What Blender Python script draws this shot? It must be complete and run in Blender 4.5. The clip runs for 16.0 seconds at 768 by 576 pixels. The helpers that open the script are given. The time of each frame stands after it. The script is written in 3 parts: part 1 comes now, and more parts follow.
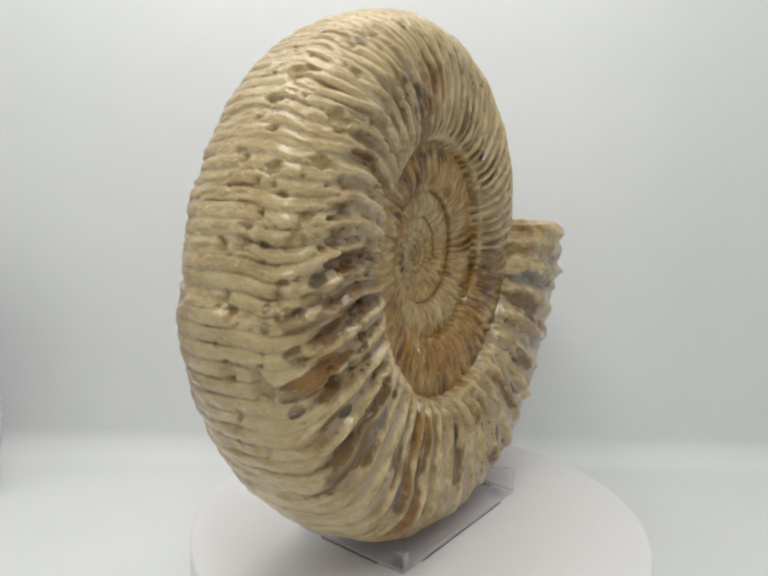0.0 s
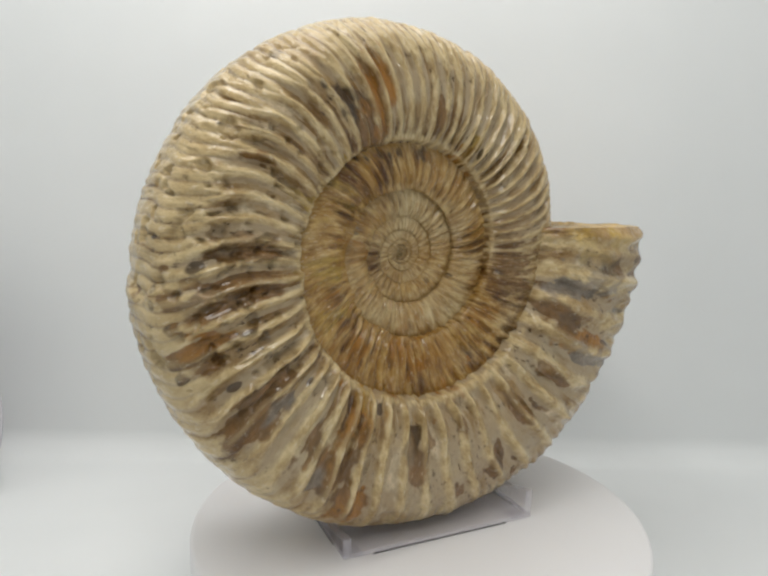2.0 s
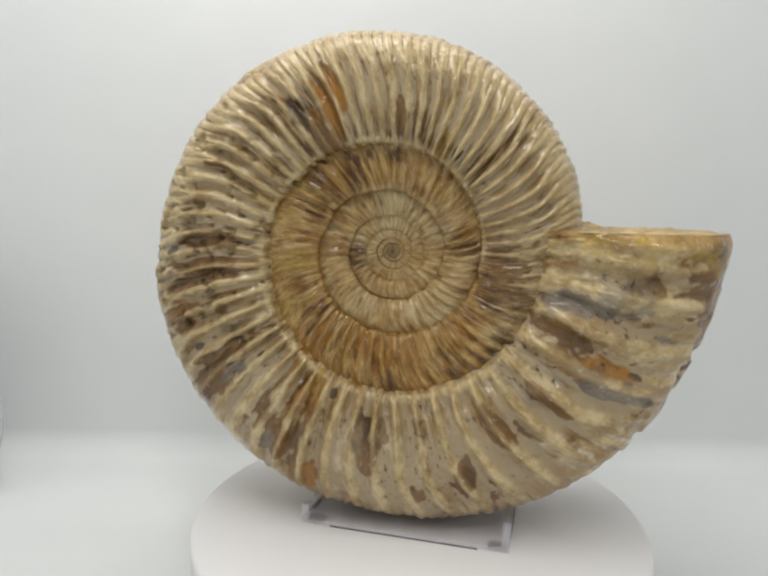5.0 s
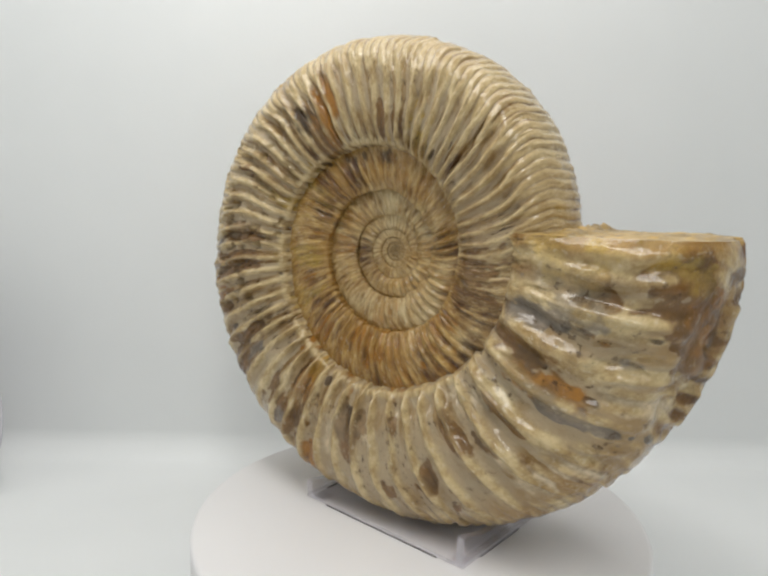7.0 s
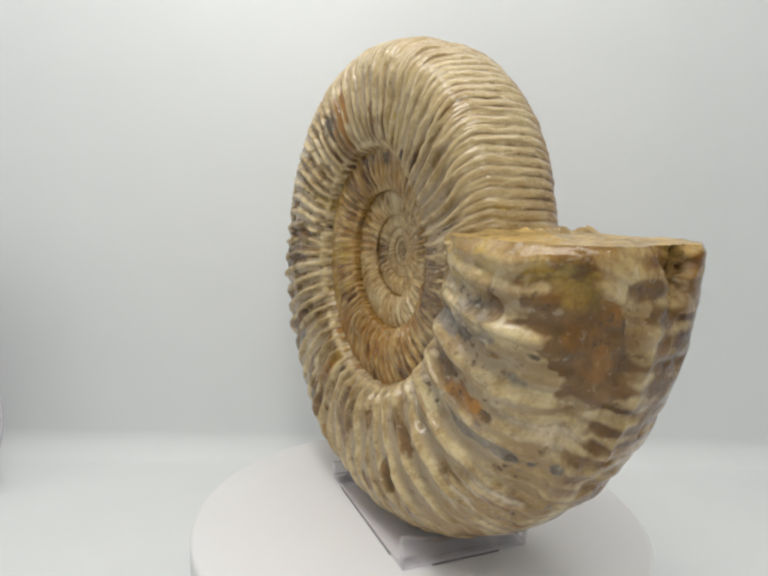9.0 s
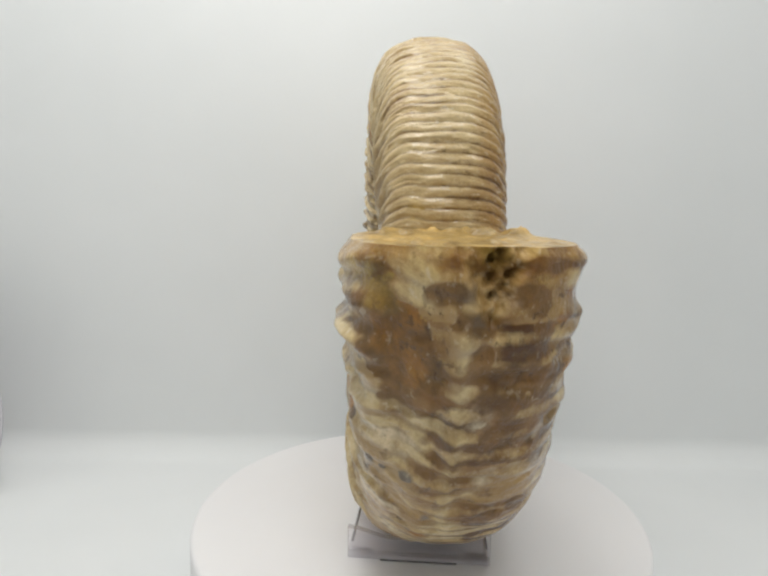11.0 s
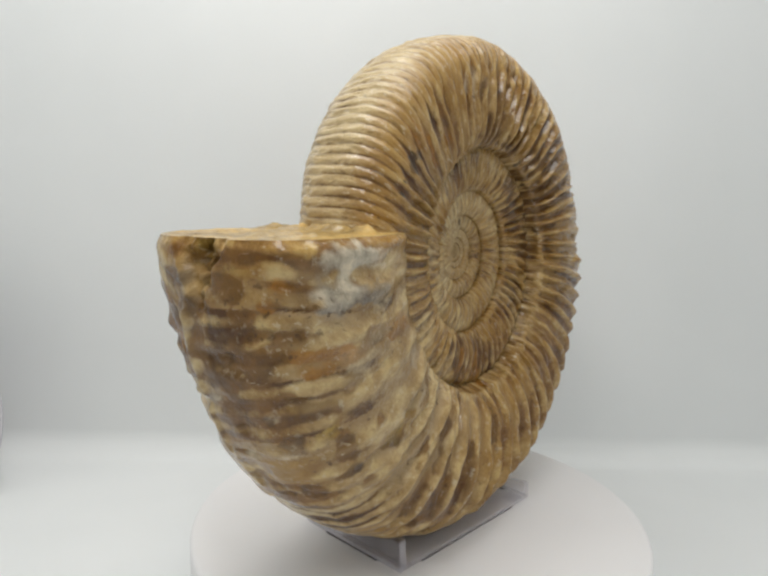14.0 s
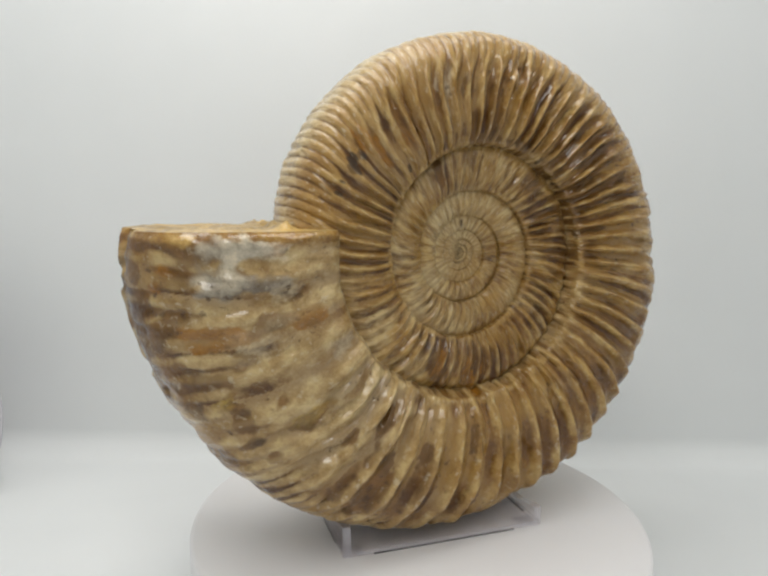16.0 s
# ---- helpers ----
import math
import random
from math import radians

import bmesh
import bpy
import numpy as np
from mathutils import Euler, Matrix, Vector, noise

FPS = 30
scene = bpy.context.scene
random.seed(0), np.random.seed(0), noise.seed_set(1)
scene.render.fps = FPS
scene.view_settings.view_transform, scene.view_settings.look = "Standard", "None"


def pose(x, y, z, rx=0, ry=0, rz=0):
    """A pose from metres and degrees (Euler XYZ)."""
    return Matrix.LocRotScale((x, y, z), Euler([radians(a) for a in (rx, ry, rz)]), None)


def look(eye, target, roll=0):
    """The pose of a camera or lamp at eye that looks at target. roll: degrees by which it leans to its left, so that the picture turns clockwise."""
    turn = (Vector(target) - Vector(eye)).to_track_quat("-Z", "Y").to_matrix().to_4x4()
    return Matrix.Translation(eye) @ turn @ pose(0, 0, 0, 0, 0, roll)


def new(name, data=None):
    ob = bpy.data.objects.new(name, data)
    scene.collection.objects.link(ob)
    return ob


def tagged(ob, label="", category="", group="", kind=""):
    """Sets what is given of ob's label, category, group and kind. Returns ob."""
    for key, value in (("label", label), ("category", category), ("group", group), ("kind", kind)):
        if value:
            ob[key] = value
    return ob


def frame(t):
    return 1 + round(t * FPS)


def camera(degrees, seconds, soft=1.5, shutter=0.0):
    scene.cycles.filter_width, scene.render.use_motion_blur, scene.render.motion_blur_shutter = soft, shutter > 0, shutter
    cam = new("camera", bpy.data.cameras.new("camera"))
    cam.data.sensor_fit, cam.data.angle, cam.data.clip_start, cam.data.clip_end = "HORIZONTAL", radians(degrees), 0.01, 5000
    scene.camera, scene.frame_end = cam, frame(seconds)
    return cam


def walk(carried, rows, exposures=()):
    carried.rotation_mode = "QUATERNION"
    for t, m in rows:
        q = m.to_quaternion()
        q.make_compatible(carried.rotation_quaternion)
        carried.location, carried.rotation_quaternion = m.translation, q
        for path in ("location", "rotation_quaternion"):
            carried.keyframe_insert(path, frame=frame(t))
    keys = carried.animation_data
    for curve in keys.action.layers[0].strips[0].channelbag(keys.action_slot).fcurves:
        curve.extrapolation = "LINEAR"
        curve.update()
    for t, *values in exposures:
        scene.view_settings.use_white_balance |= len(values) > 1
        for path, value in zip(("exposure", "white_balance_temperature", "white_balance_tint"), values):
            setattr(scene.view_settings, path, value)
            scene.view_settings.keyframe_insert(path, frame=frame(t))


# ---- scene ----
# ---- camera ----
S = 0.342                      # metres from the camera to the turntable's axis
TOP = 0.045                    # height of the turntable's top
EYE = Vector((-0.0616 * S, -S, TOP + 0.513 * S))
PITCH = radians(-7.91)
cam = camera(62.5, 16.0, soft=2.5)
AIM = look(EYE, EYE + Vector((0, math.cos(PITCH), math.sin(PITCH))), 0.82)
walk(cam, [(0.0, AIM), (16.0, AIM)])

# ---- light ----
world = bpy.data.worlds.new("world")
scene.world = world
world.use_nodes = True
world.node_tree.nodes["Background"].inputs[0].default_value = (1, 1, 1, 1)
world.node_tree.nodes["Background"].inputs[1].default_value = 0.05


def area_lamp(name, x, y, z, sx, sy, watts, target):
    data = bpy.data.lights.new(name, "AREA")
    data.shape, data.size, data.size_y, data.energy = "RECTANGLE", sx, sy, watts
    data.color = (1.0, 0.985, 0.955)
    ob = new(name, data)
    ob.matrix_world = look((x, y, z), target)
    return ob


area_lamp("light_strip_front", -0.04, -0.31, 0.655, 0.65, 0.12, 1.86, (0, -0.29, 0))
area_lamp("light_strip_back", -0.05, 0.03, 0.655, 0.70, 0.12, 1.07, (-0.05, 0.075, 0))
scene.view_settings.exposure = 0.0


# ---- materials ----
def material(name, rough=0.5, metal=0.0):
    m = bpy.data.materials.new(name)
    m.use_nodes = True
    nt = m.node_tree
    b = nt.nodes["Principled BSDF"]
    b.inputs["Roughness"].default_value, b.inputs["Metallic"].default_value = rough, metal
    return m, nt, b


def node(nt, kind, **inputs):
    n = nt.nodes.new(kind)
    for key, value in inputs.items():
        n.inputs[key.replace("_", " ")].default_value = value
    return n


def noise_node(nt, scale, detail=4, rough=0.55):
    co = nt.nodes.new("ShaderNodeTexCoord")
    n = node(nt, "ShaderNodeTexNoise", Scale=scale, Detail=detail, Roughness=rough)
    nt.links.new(co.outputs["Object"], n.inputs["Vector"])
    return n


def ramp(nt, source, stops):
    r = nt.nodes.new("ShaderNodeValToRGB")
    els = r.color_ramp.elements
    while len(els) < len(stops):
        els.new(0.5)
    for e, (p, c) in zip(els, stops):
        e.position, e.color = p, (*c, 1)
    nt.links.new(source, r.inputs[0])
    return r


def mix(nt, fac, a, b, mode="MIX"):
    m = nt.nodes.new("ShaderNodeMix")
    m.data_type, m.blend_type = "RGBA", mode
    for value, socket in ((fac, m.inputs[0]), (a, m.inputs[6]), (b, m.inputs[7])):
        if isinstance(value, bpy.types.NodeSocket):
            nt.links.new(value, socket)
        elif isinstance(value, tuple):
            socket.default_value = (*value, 1)
        else:
            socket.default_value = value
    return m.outputs[2]


def math_node(nt, op, a, b=0.0, c=0.0, clamp=False):
    m = nt.nodes.new("ShaderNodeMath")
    m.operation, m.use_clamp = op, clamp
    for value, socket in zip((a, b, c), m.inputs):
        if isinstance(value, bpy.types.NodeSocket):
            nt.links.new(value, socket)
        else:
            socket.default_value = value
    return m.outputs[0]


def bump(nt, b, height, strength, distance):
    n = node(nt, "ShaderNodeBump", Strength=strength, Distance=distance)
    nt.links.new(height, n.inputs["Height"])
    nt.links.new(n.outputs[0], b.inputs["Normal"])


def white_material(name, low, high, scale, rough, relief):
    m, nt, b = material(name, rough)
    big, fine = noise_node(nt, scale, 3), noise_node(nt, scale * 60, 2)
    col = ramp(nt, big.outputs[0], [(0.3, low), (0.7, high)])
    nt.links.new(col.outputs[0], b.inputs["Base Color"])
    bump(nt, b, fine.outputs[0], relief, 0.0004)
    return m


CLOTH = white_material("white_backdrop", (0.775, 0.793, 0.795), (0.815, 0.83, 0.832), 6, 0.75, 0.12)
GREY = white_material("grey_plastic", (0.60, 0.60, 0.64), (0.66, 0.66, 0.70), 9, 0.4, 0.02)
DISC = white_material("white_plastic", (0.83, 0.818, 0.825), (0.86, 0.848, 0.852), 9, 0.45, 0.03)


# ---- helpers of the scene ----
def mesh_object(name, verts, faces, mat, smooth=True):
    me = bpy.data.meshes.new(name)
    me.from_pydata([tuple(v) for v in verts], [], [tuple(f) for f in faces])
    me.materials.append(mat)
    if smooth:
        me.polygons.foreach_set("use_smooth", [True] * len(me.polygons))
    me.update()
    return new(name, me)


def part(name, bm, mat, parent, label="", smooth=False):
    me = bpy.data.meshes.new(name)
    bm.normal_update()
    bm.to_mesh(me)
    bm.free()
    me.materials.append(mat)
    if smooth:
        me.polygons.foreach_set("use_smooth", [True] * len(me.polygons))
    ob = new(name, me)
    ob.parent = parent
    return tagged(ob, label)


def box_bm(x0, x1, y0, y1, z0, z1, bevel=0.0):
    bm = bmesh.new()
    bmesh.ops.create_cube(bm, size=1)
    for v in bm.verts:
        v.co = Vector(((x0 + x1) / 2 + v.co.x * (x1 - x0), (y0 + y1) / 2 + v.co.y * (y1 - y0), (z0 + z1) / 2 + v.co.z * (z1 - z0)))
    if bevel:
        bmesh.ops.bevel(bm, geom=bm.edges[:], offset=bevel, segments=2, affect="EDGES", profile=0.5)
    return bm


def grid_faces(rows, cols, wrap=False):
    i, j = np.meshgrid(np.arange(rows - 1), np.arange(cols if wrap else cols - 1), indexing="ij")
    k = (j + 1) % cols
    return np.stack([i * cols + j, i * cols + k, (i + 1) * cols + k, (i + 1) * cols + j], -1).reshape(-1, 4)


# ---- the light box ----
def backdrop():
    """Floor, cove and back wall in one hanging sheet."""
    half, back, cove = 0.46, 0.181, 0.022
    line = [(-0.80, 0.0), (-0.4, 0.0), (0.0, 0.0)]
    for k in range(13):
        a = radians(90 * k / 12)
        line.append((back - cove + cove * math.sin(a), cove - cove * math.cos(a)))
    line += [(back, 0.2), (back, 0.45), (back, 0.7)]
    xs = np.linspace(-half, half, 41)
    verts = []
    for y, z in line:
        for x in xs:
            sag = 0.0012 * noise.noise((x * 5, y * 7, z * 6))
            verts.append((x, y - sag if z > 0.01 else y, z))
    ob = mesh_object("backdrop", verts, grid_faces(len(line), len(xs)), CLOTH)
    mod = ob.modifiers.new("thickness", "SOLIDIFY")
    mod.thickness, mod.offset = 0.002, -1
    return tagged(ob, "white matt backdrop sheet sweeping from floor to wall", "backdrop", kind="structure")


backdrop()
for nm, box in (("wall_west", (-0.48, -0.462, -0.82, 0.23, 0, 0.7)), ("wall_east", (0.462, 0.48, -0.82, 0.23, 0, 0.7)),
                ("wall_south", (-0.48, 0.48, -0.84, -0.822, 0, 0.7)), ("ceiling", (-0.48, 0.48, -0.84, 0.23, 0.702, 0.72))):
    me = bpy.data.meshes.new(nm)
    bm = box_bm(*box)
    bm.to_mesh(me)
    bm.free()
    me.materials.append(CLOTH)
    tagged(new(nm, me), "white fabric panel of a photo light box", "light box", kind="structure")



def curled_panel():
    """A pale plastic panel at the side of the box, its free edge curling forward."""
    rows, cols = 25, 13
    verts = []
    for i in range(rows):
        f = i / (rows - 1)
        z = 0.003 + 0.15 * f
        edge = -0.2985 - 0.0115 * ((z - 0.062) / 0.043) ** 2
        for j in range(cols):
            g = j / (cols - 1)
            verts.append((-0.44 + (edge + 0.44) * g, 0.13 - 0.03 * g * g, z))
    ob = mesh_object("side_panel", verts, grid_faces(rows, cols), GREY)
    mod = ob.modifiers.new("thickness", "SOLIDIFY")
    mod.thickness = 0.0025
    return tagged(ob, "pale grey curved plastic panel standing at the backdrop's side", "panel")


curled_panel()

# ---- turntable ----
def lathe_bm(profile, steps):
    bm = bmesh.new()
    rings = []
    for r, z in profile:
        if r == 0:
            rings.append([bm.verts.new((0, 0, z))])
        else:
            rings.append([bm.verts.new((r * math.cos(2 * math.pi * k / steps), r * math.sin(2 * math.pi * k / steps), z)) for k in range(steps)])
    for a, b in zip(rings, rings[1:]):
        for k in range(steps):
            q = [a[k % len(a)], b[k % len(b)], b[(k + 1) % len(b)], a[(k + 1) % len(a)]]
            seen = []
            for v in q:
                if v not in seen:
                    seen.append(v)
            bm.faces.new(seen)
    bmesh.ops.recalc_face_normals(bm, faces=bm.faces)
    return bm


def turntable():
    root = new("turntable")
    R = 0.3655 * S
    prof = [(0, 0.012), (R - 0.001, 0.012), (R, 0.013)]
    for k in range(7):
        a = radians(90 * k / 6)
        prof.append((R - 0.0025 + 0.0025 * math.cos(a), TOP - 0.0025 + 0.0025 * math.sin(a)))
    prof += [(R * 0.5, TOP), (0, TOP)]
    part("disc", lathe_bm(prof, 160), DISC, root, "white plastic turning disc", True)
    part("base", lathe_bm([(0, 0.0), (R * 0.86, 0.0), (R * 0.87, 0.001), (R * 0.87, 0.0115), (0, 0.0115)], 96), DISC, root, "", False)
    return tagged(root, "round white motorised turntable standing on the backdrop", "turntable")


TABLE = turntable()

# ---- ammonite ----
CU, CN, CZ = -0.048, -0.010, -0.080      # spiral centre: along the face, across it, up (camera heights)
LATTICE = np.random.RandomState(7).rand(48, 48, 48)


def vnoise(p):
    """Smooth lattice noise, 0 to 1, for an array of points."""
    i = np.floor(p).astype(int)
    f = p - i
    f = f * f * (3 - 2 * f)
    out = 0
    for dx in (0, 1):
        for dy in (0, 1):
            for dz in (0, 1):
                w = (f[..., 0] if dx else 1 - f[..., 0]) * (f[..., 1] if dy else 1 - f[..., 1]) * (f[..., 2] if dz else 1 - f[..., 2])
                out = out + w * LATTICE[(i[..., 0] + dx) % 48, (i[..., 1] + dy) % 48, (i[..., 2] + dz) % 48]
    return out


def fbm(p, octaves=4):
    return sum(vnoise(p * 2.03 ** k + 11.3 * k) * 0.5 ** k for k in range(octaves)) / sum(0.5 ** k for k in range(octaves))


OUTER = ((0, 45, 90, 135, 180, 225, 270, 315, 360), (0.496, 0.463, 0.427, 0.405, 0.385, 0.360, 0.332, 0.310, 0.288))
SEAM = ((0, 90, 180, 270, 360), (0.228, 0.212, 0.190, 0.162, 0.137))
HALF_FRONT = ((0, 12, 30, 60, 120, 180, 270, 320, 360, 720, 1080, 1440, 2520), (0.127, 0.121, 0.119, 0.119, 0.108, 0.100, 0.092, 0.092, 0.083, 0.053, 0.036, 0.025, 0.017))
HALF_BACK = ((0, 12, 30, 60, 120, 180, 270, 330, 360, 720, 1080, 1440, 2520), (0.114, 0.113, 0.115, 0.122, 0.112, 0.103, 0.085, 0.079, 0.076, 0.052, 0.036, 0.025, 0.017))
DENSE = ((0, 60, 120, 180, 270, 360, 540, 720, 900, 1080, 1500), (40, 46, 54, 66, 68, 66, 58, 50, 40, 34, 30))


def whorl_value(table, th):
    a, v = np.array(table[0], float), np.log(table[1])
    turn = np.floor(th / 360)
    step = v[-1] - v[0]
    aa = np.concatenate([a[:-1] - 360, a[:-1], a + 360])
    vv = np.concatenate([v[:-1] - step, v[:-1], v + step])
    x = th - 360 * turn
    fine = np.linspace(-90, 450, 541)
    lin = np.interp(fine, aa, vv)
    ker = np.hanning(61)
    lin = np.convolve(np.pad(lin, 30, mode="reflect", reflect_type="odd"), ker / ker.sum(), mode="valid")
    return np.exp(np.interp(x, fine, lin) + step * turn)


TH = np.linspace(-40, 4040, 40801)
PHASE = np.cumsum(np.interp(TH, *DENSE)) * (TH[1] - TH[0]) / 360


def smooth(a, b, x):
    t = np.clip((x - a) / (b - a), 0, 1)
    return t * t * (3 - 2 * t)


def shell(th, psi):
    """Places and rib height of the shell: th degrees back from the aperture, psi around the tube (0 venter, +-180 inside)."""
    ro, rs = whorl_value(OUTER, th), whorl_value(SEAM, th)
    a = (ro - rs) / 1.92
    rc = ro - a
    c, s = np.cos(np.radians(psi)), np.sin(np.radians(psi))
    n = 2.5 + 0.9 * (c < 0) + 3.5 * smooth(1150, 1600, th)      # squarer towards the umbilicus, where a wall drops to the turn inside
    k = (np.abs(c) ** n + np.abs(s) ** n) ** (-1 / n)
    x, w = k * c, k * s
    rho = rc + a * x
    side = np.sign(w)
    half = [np.exp(np.interp(th, t[0], np.log(t[1]))) for t in (HALF_FRONT, HALF_BACK)]
    b = np.where(side > 0, half[0], half[1])
    # ribs: primaries on the flank split in two over the venter
    lean = (4.0 + 1.2 * smooth(200, 260, th) * smooth(380, 360, th)) * smooth(-0.8, 1.0, x) ** 2 * (1 - 0.6 * smooth(700, 1000, th)) + 1.6 * (x + 0.8) * smooth(350, 380, th) * smooth(1000, 700, th)
    ph = np.interp(th + lean - 2.0 + (2.4 - 1.1 * smooth(340, 380, th)) * (1 - 0.75 * smooth(0.1, 0.5, x)) * (vnoise(np.stack([rho * 11, th * 0.05, side * 3], -1)) - 0.5) * smooth(0.1, 0.5, np.abs(w)), TH, PHASE)
    ph = ph + 0.25 * (side > 0) * smooth(0.3, 0.7, np.abs(w))
    one = 0.5 + 0.5 * np.cos(2 * math.pi * ph)
    two = 0.5 - 0.5 * np.cos(4 * math.pi * ph)
    three = 0.5 + 0.5 * np.cos(6 * math.pi * ph)
    old = smooth(90, 150, th)
    two = three * (1 - old) + two * old
    late = 0.12 + 0.36 * smooth(200, 130, th) * smooth(25, 80, th)
    split = smooth(0.05, 0.55, x - late + 0.25 * (vnoise(np.stack([np.floor(ph) * 3.7, side * 5, th * 0], -1)) - 0.5))
    sharp = 1.0 + 0.8 * smooth(10, 60, th) + 0.6 * smooth(20, 60, th) * smooth(215, 165, th) * (side > 0)
    rib = one ** sharp * (1 - split) + two ** 0.5 * split
    space = 360 / np.interp(th, *DENSE) * math.pi / 180 * (rc + 0.3 * a)
    space = np.minimum(space, 0.036 + 0.012 * smooth(15, 60, th))
    worn = 0.5 + 0.8 * smooth(0.3, 0.65, vnoise(np.stack([th * 0.045, x * 1.2 + w * 3.5, rho * 9], -1)))
    worn = worn * (1 - split) + (0.75 + 0.25 * worn) * split
    depth = (0.31 * (1 - split) + (0.09 + 0.07 * smooth(190, 230, th)) * split / (3 - old)) * space * smooth(-0.90, -0.72, x) * worn * (1 - 0.05 * smooth(350, 380, th))
    # the front of the inner turns: rubbed smooth in places, crisp in others
    clear = np.interp(th, (345, 362, 392, 415, 490, 520, 570, 600, 700, 770, 800, 880, 930, 1080, 1120), (1, 0.22, 0.22, 0.8, 0.85, 0.3, 0.3, 0.75, 1, 1, 0.35, 0.35, 0.7, 0.8, 1))
    clear = np.where(side > 0, clear, 1 - 0.45 * smooth(700, 800, th) - 0.25 * smooth(560, 600, th) * smooth(700, 650, th))
    patchy = smooth(0.30, 0.62, vnoise(np.stack([th * 0.09, rho * 30, side * 7 + 3], -1)))
    clear = clear * (1 - 0.55 * smooth(355, 375, th) * smooth(1100, 900, th) * (1 - patchy))
    depth = depth * clear
    fade = np.where(side > 0, 0.35 + 0.55 * smooth(1, 9, th), 0.28 + 0.72 * smooth(0, 80, th)) * (1 - split) + (0.55 + 0.45 * smooth(15, 75, th)) * split
    bead = np.exp(-((x + 0.865) / 0.040) ** 2) * smooth(15, 40, th) * (0.35 + 0.95 * vnoise(np.stack([th * 0.16, side * 9, 0 * th], -1)))
    h = depth * fade * (rib - 0.45 - 0.1 * split) + (0.036 - 0.014 * smooth(380, 340, th) + 0.045 * smooth(400, 480, th) * (0.6 + 0.4 * side)) * rs * bead * smooth(1500, 1200, th)
    over = whorl_value(SEAM, th - 360)      # the turn outside this one: a sunken suture under its edge
    h = h - (0.026 - 0.018 * smooth(650, 760, th)) * over * smooth(0.93, 1.0, rho / over) * smooth(360, 375, th) * (side < 0) * smooth(800, 700, th) * (0.4 + 1.2 * vnoise(np.stack([th * 0.07, side * 4, 0 * th], -1)))
    h = (h - 0.004 * smooth(1.6, 0, th) ** 2) * smooth(1700, 1250, th)                                        # rounded lip
    # knobs where the last worn ribs stand proud of the flanks
    for at, wide, high, way in ((1.9, 1.3, 0.008, 1), (6.2, 1.6, 0.010, 1), (11.5, 1.3, 0.013, 1), (15.5, 1.0, 0.007, 1), (20.5, 1.6, 0.006, 1), (27, 1.3, 0.006, 1),
                                (2.2, 1.9, 0.009, -1), (8.6, 1.9, 0.010, -1), (14.0, 1.2, 0.004, -1), (19, 1.5, 0.003, -1)):
        bend = 1.2 * vnoise(np.stack([w * 4, x * 3, th * 0 + at], -1))
        h = h + high * np.exp(-((th + bend - 0.6 - at) / wide) ** 2) * (side * way > 0) * smooth(0.62, 0.92, np.abs(w)) * smooth(-0.6, -0.1, x)
    crack = 172 + 5 * vnoise(np.stack([w * 3, x * 2, th * 0], -1))
    h = h + 0.006 * np.exp(-np.maximum(crack - th, 0) / 22) * smooth(crack + 0.9, crack - 0.9, th)
    pick = vnoise(np.stack([np.floor(ph + 0.5) * 7.31 + w * 3, rho * 16, np.floor(2 * ph) * 0.37], -1))
    rib = 0.62 + (rib - 0.62) * (1 - 0.3 * smooth(350, 380, th)) * (1 - 0.8 * (1 - clear)) * (1 - 0.25 * smooth(350, 380, th)) * np.clip(0.25 + fade * worn, 0, 1) * smooth(1500, 1150, th)
    rib = rib + (0.08 + 0.15 * (0.62 - rib)) * split * smooth(60, 100, th) + 0.05 * split
    rib = np.maximum(rib, 0.98 * bead * smooth(1500, 1200, th))
    flow = np.stack([ph * 1.9, psi / 180 * (a + b) * 1.6 * S / 0.013, 0 * th], -1)
    calm = split * smooth(80, 125, th)
    return rho, w * b, x, h, rib, side, pick, flow, calm


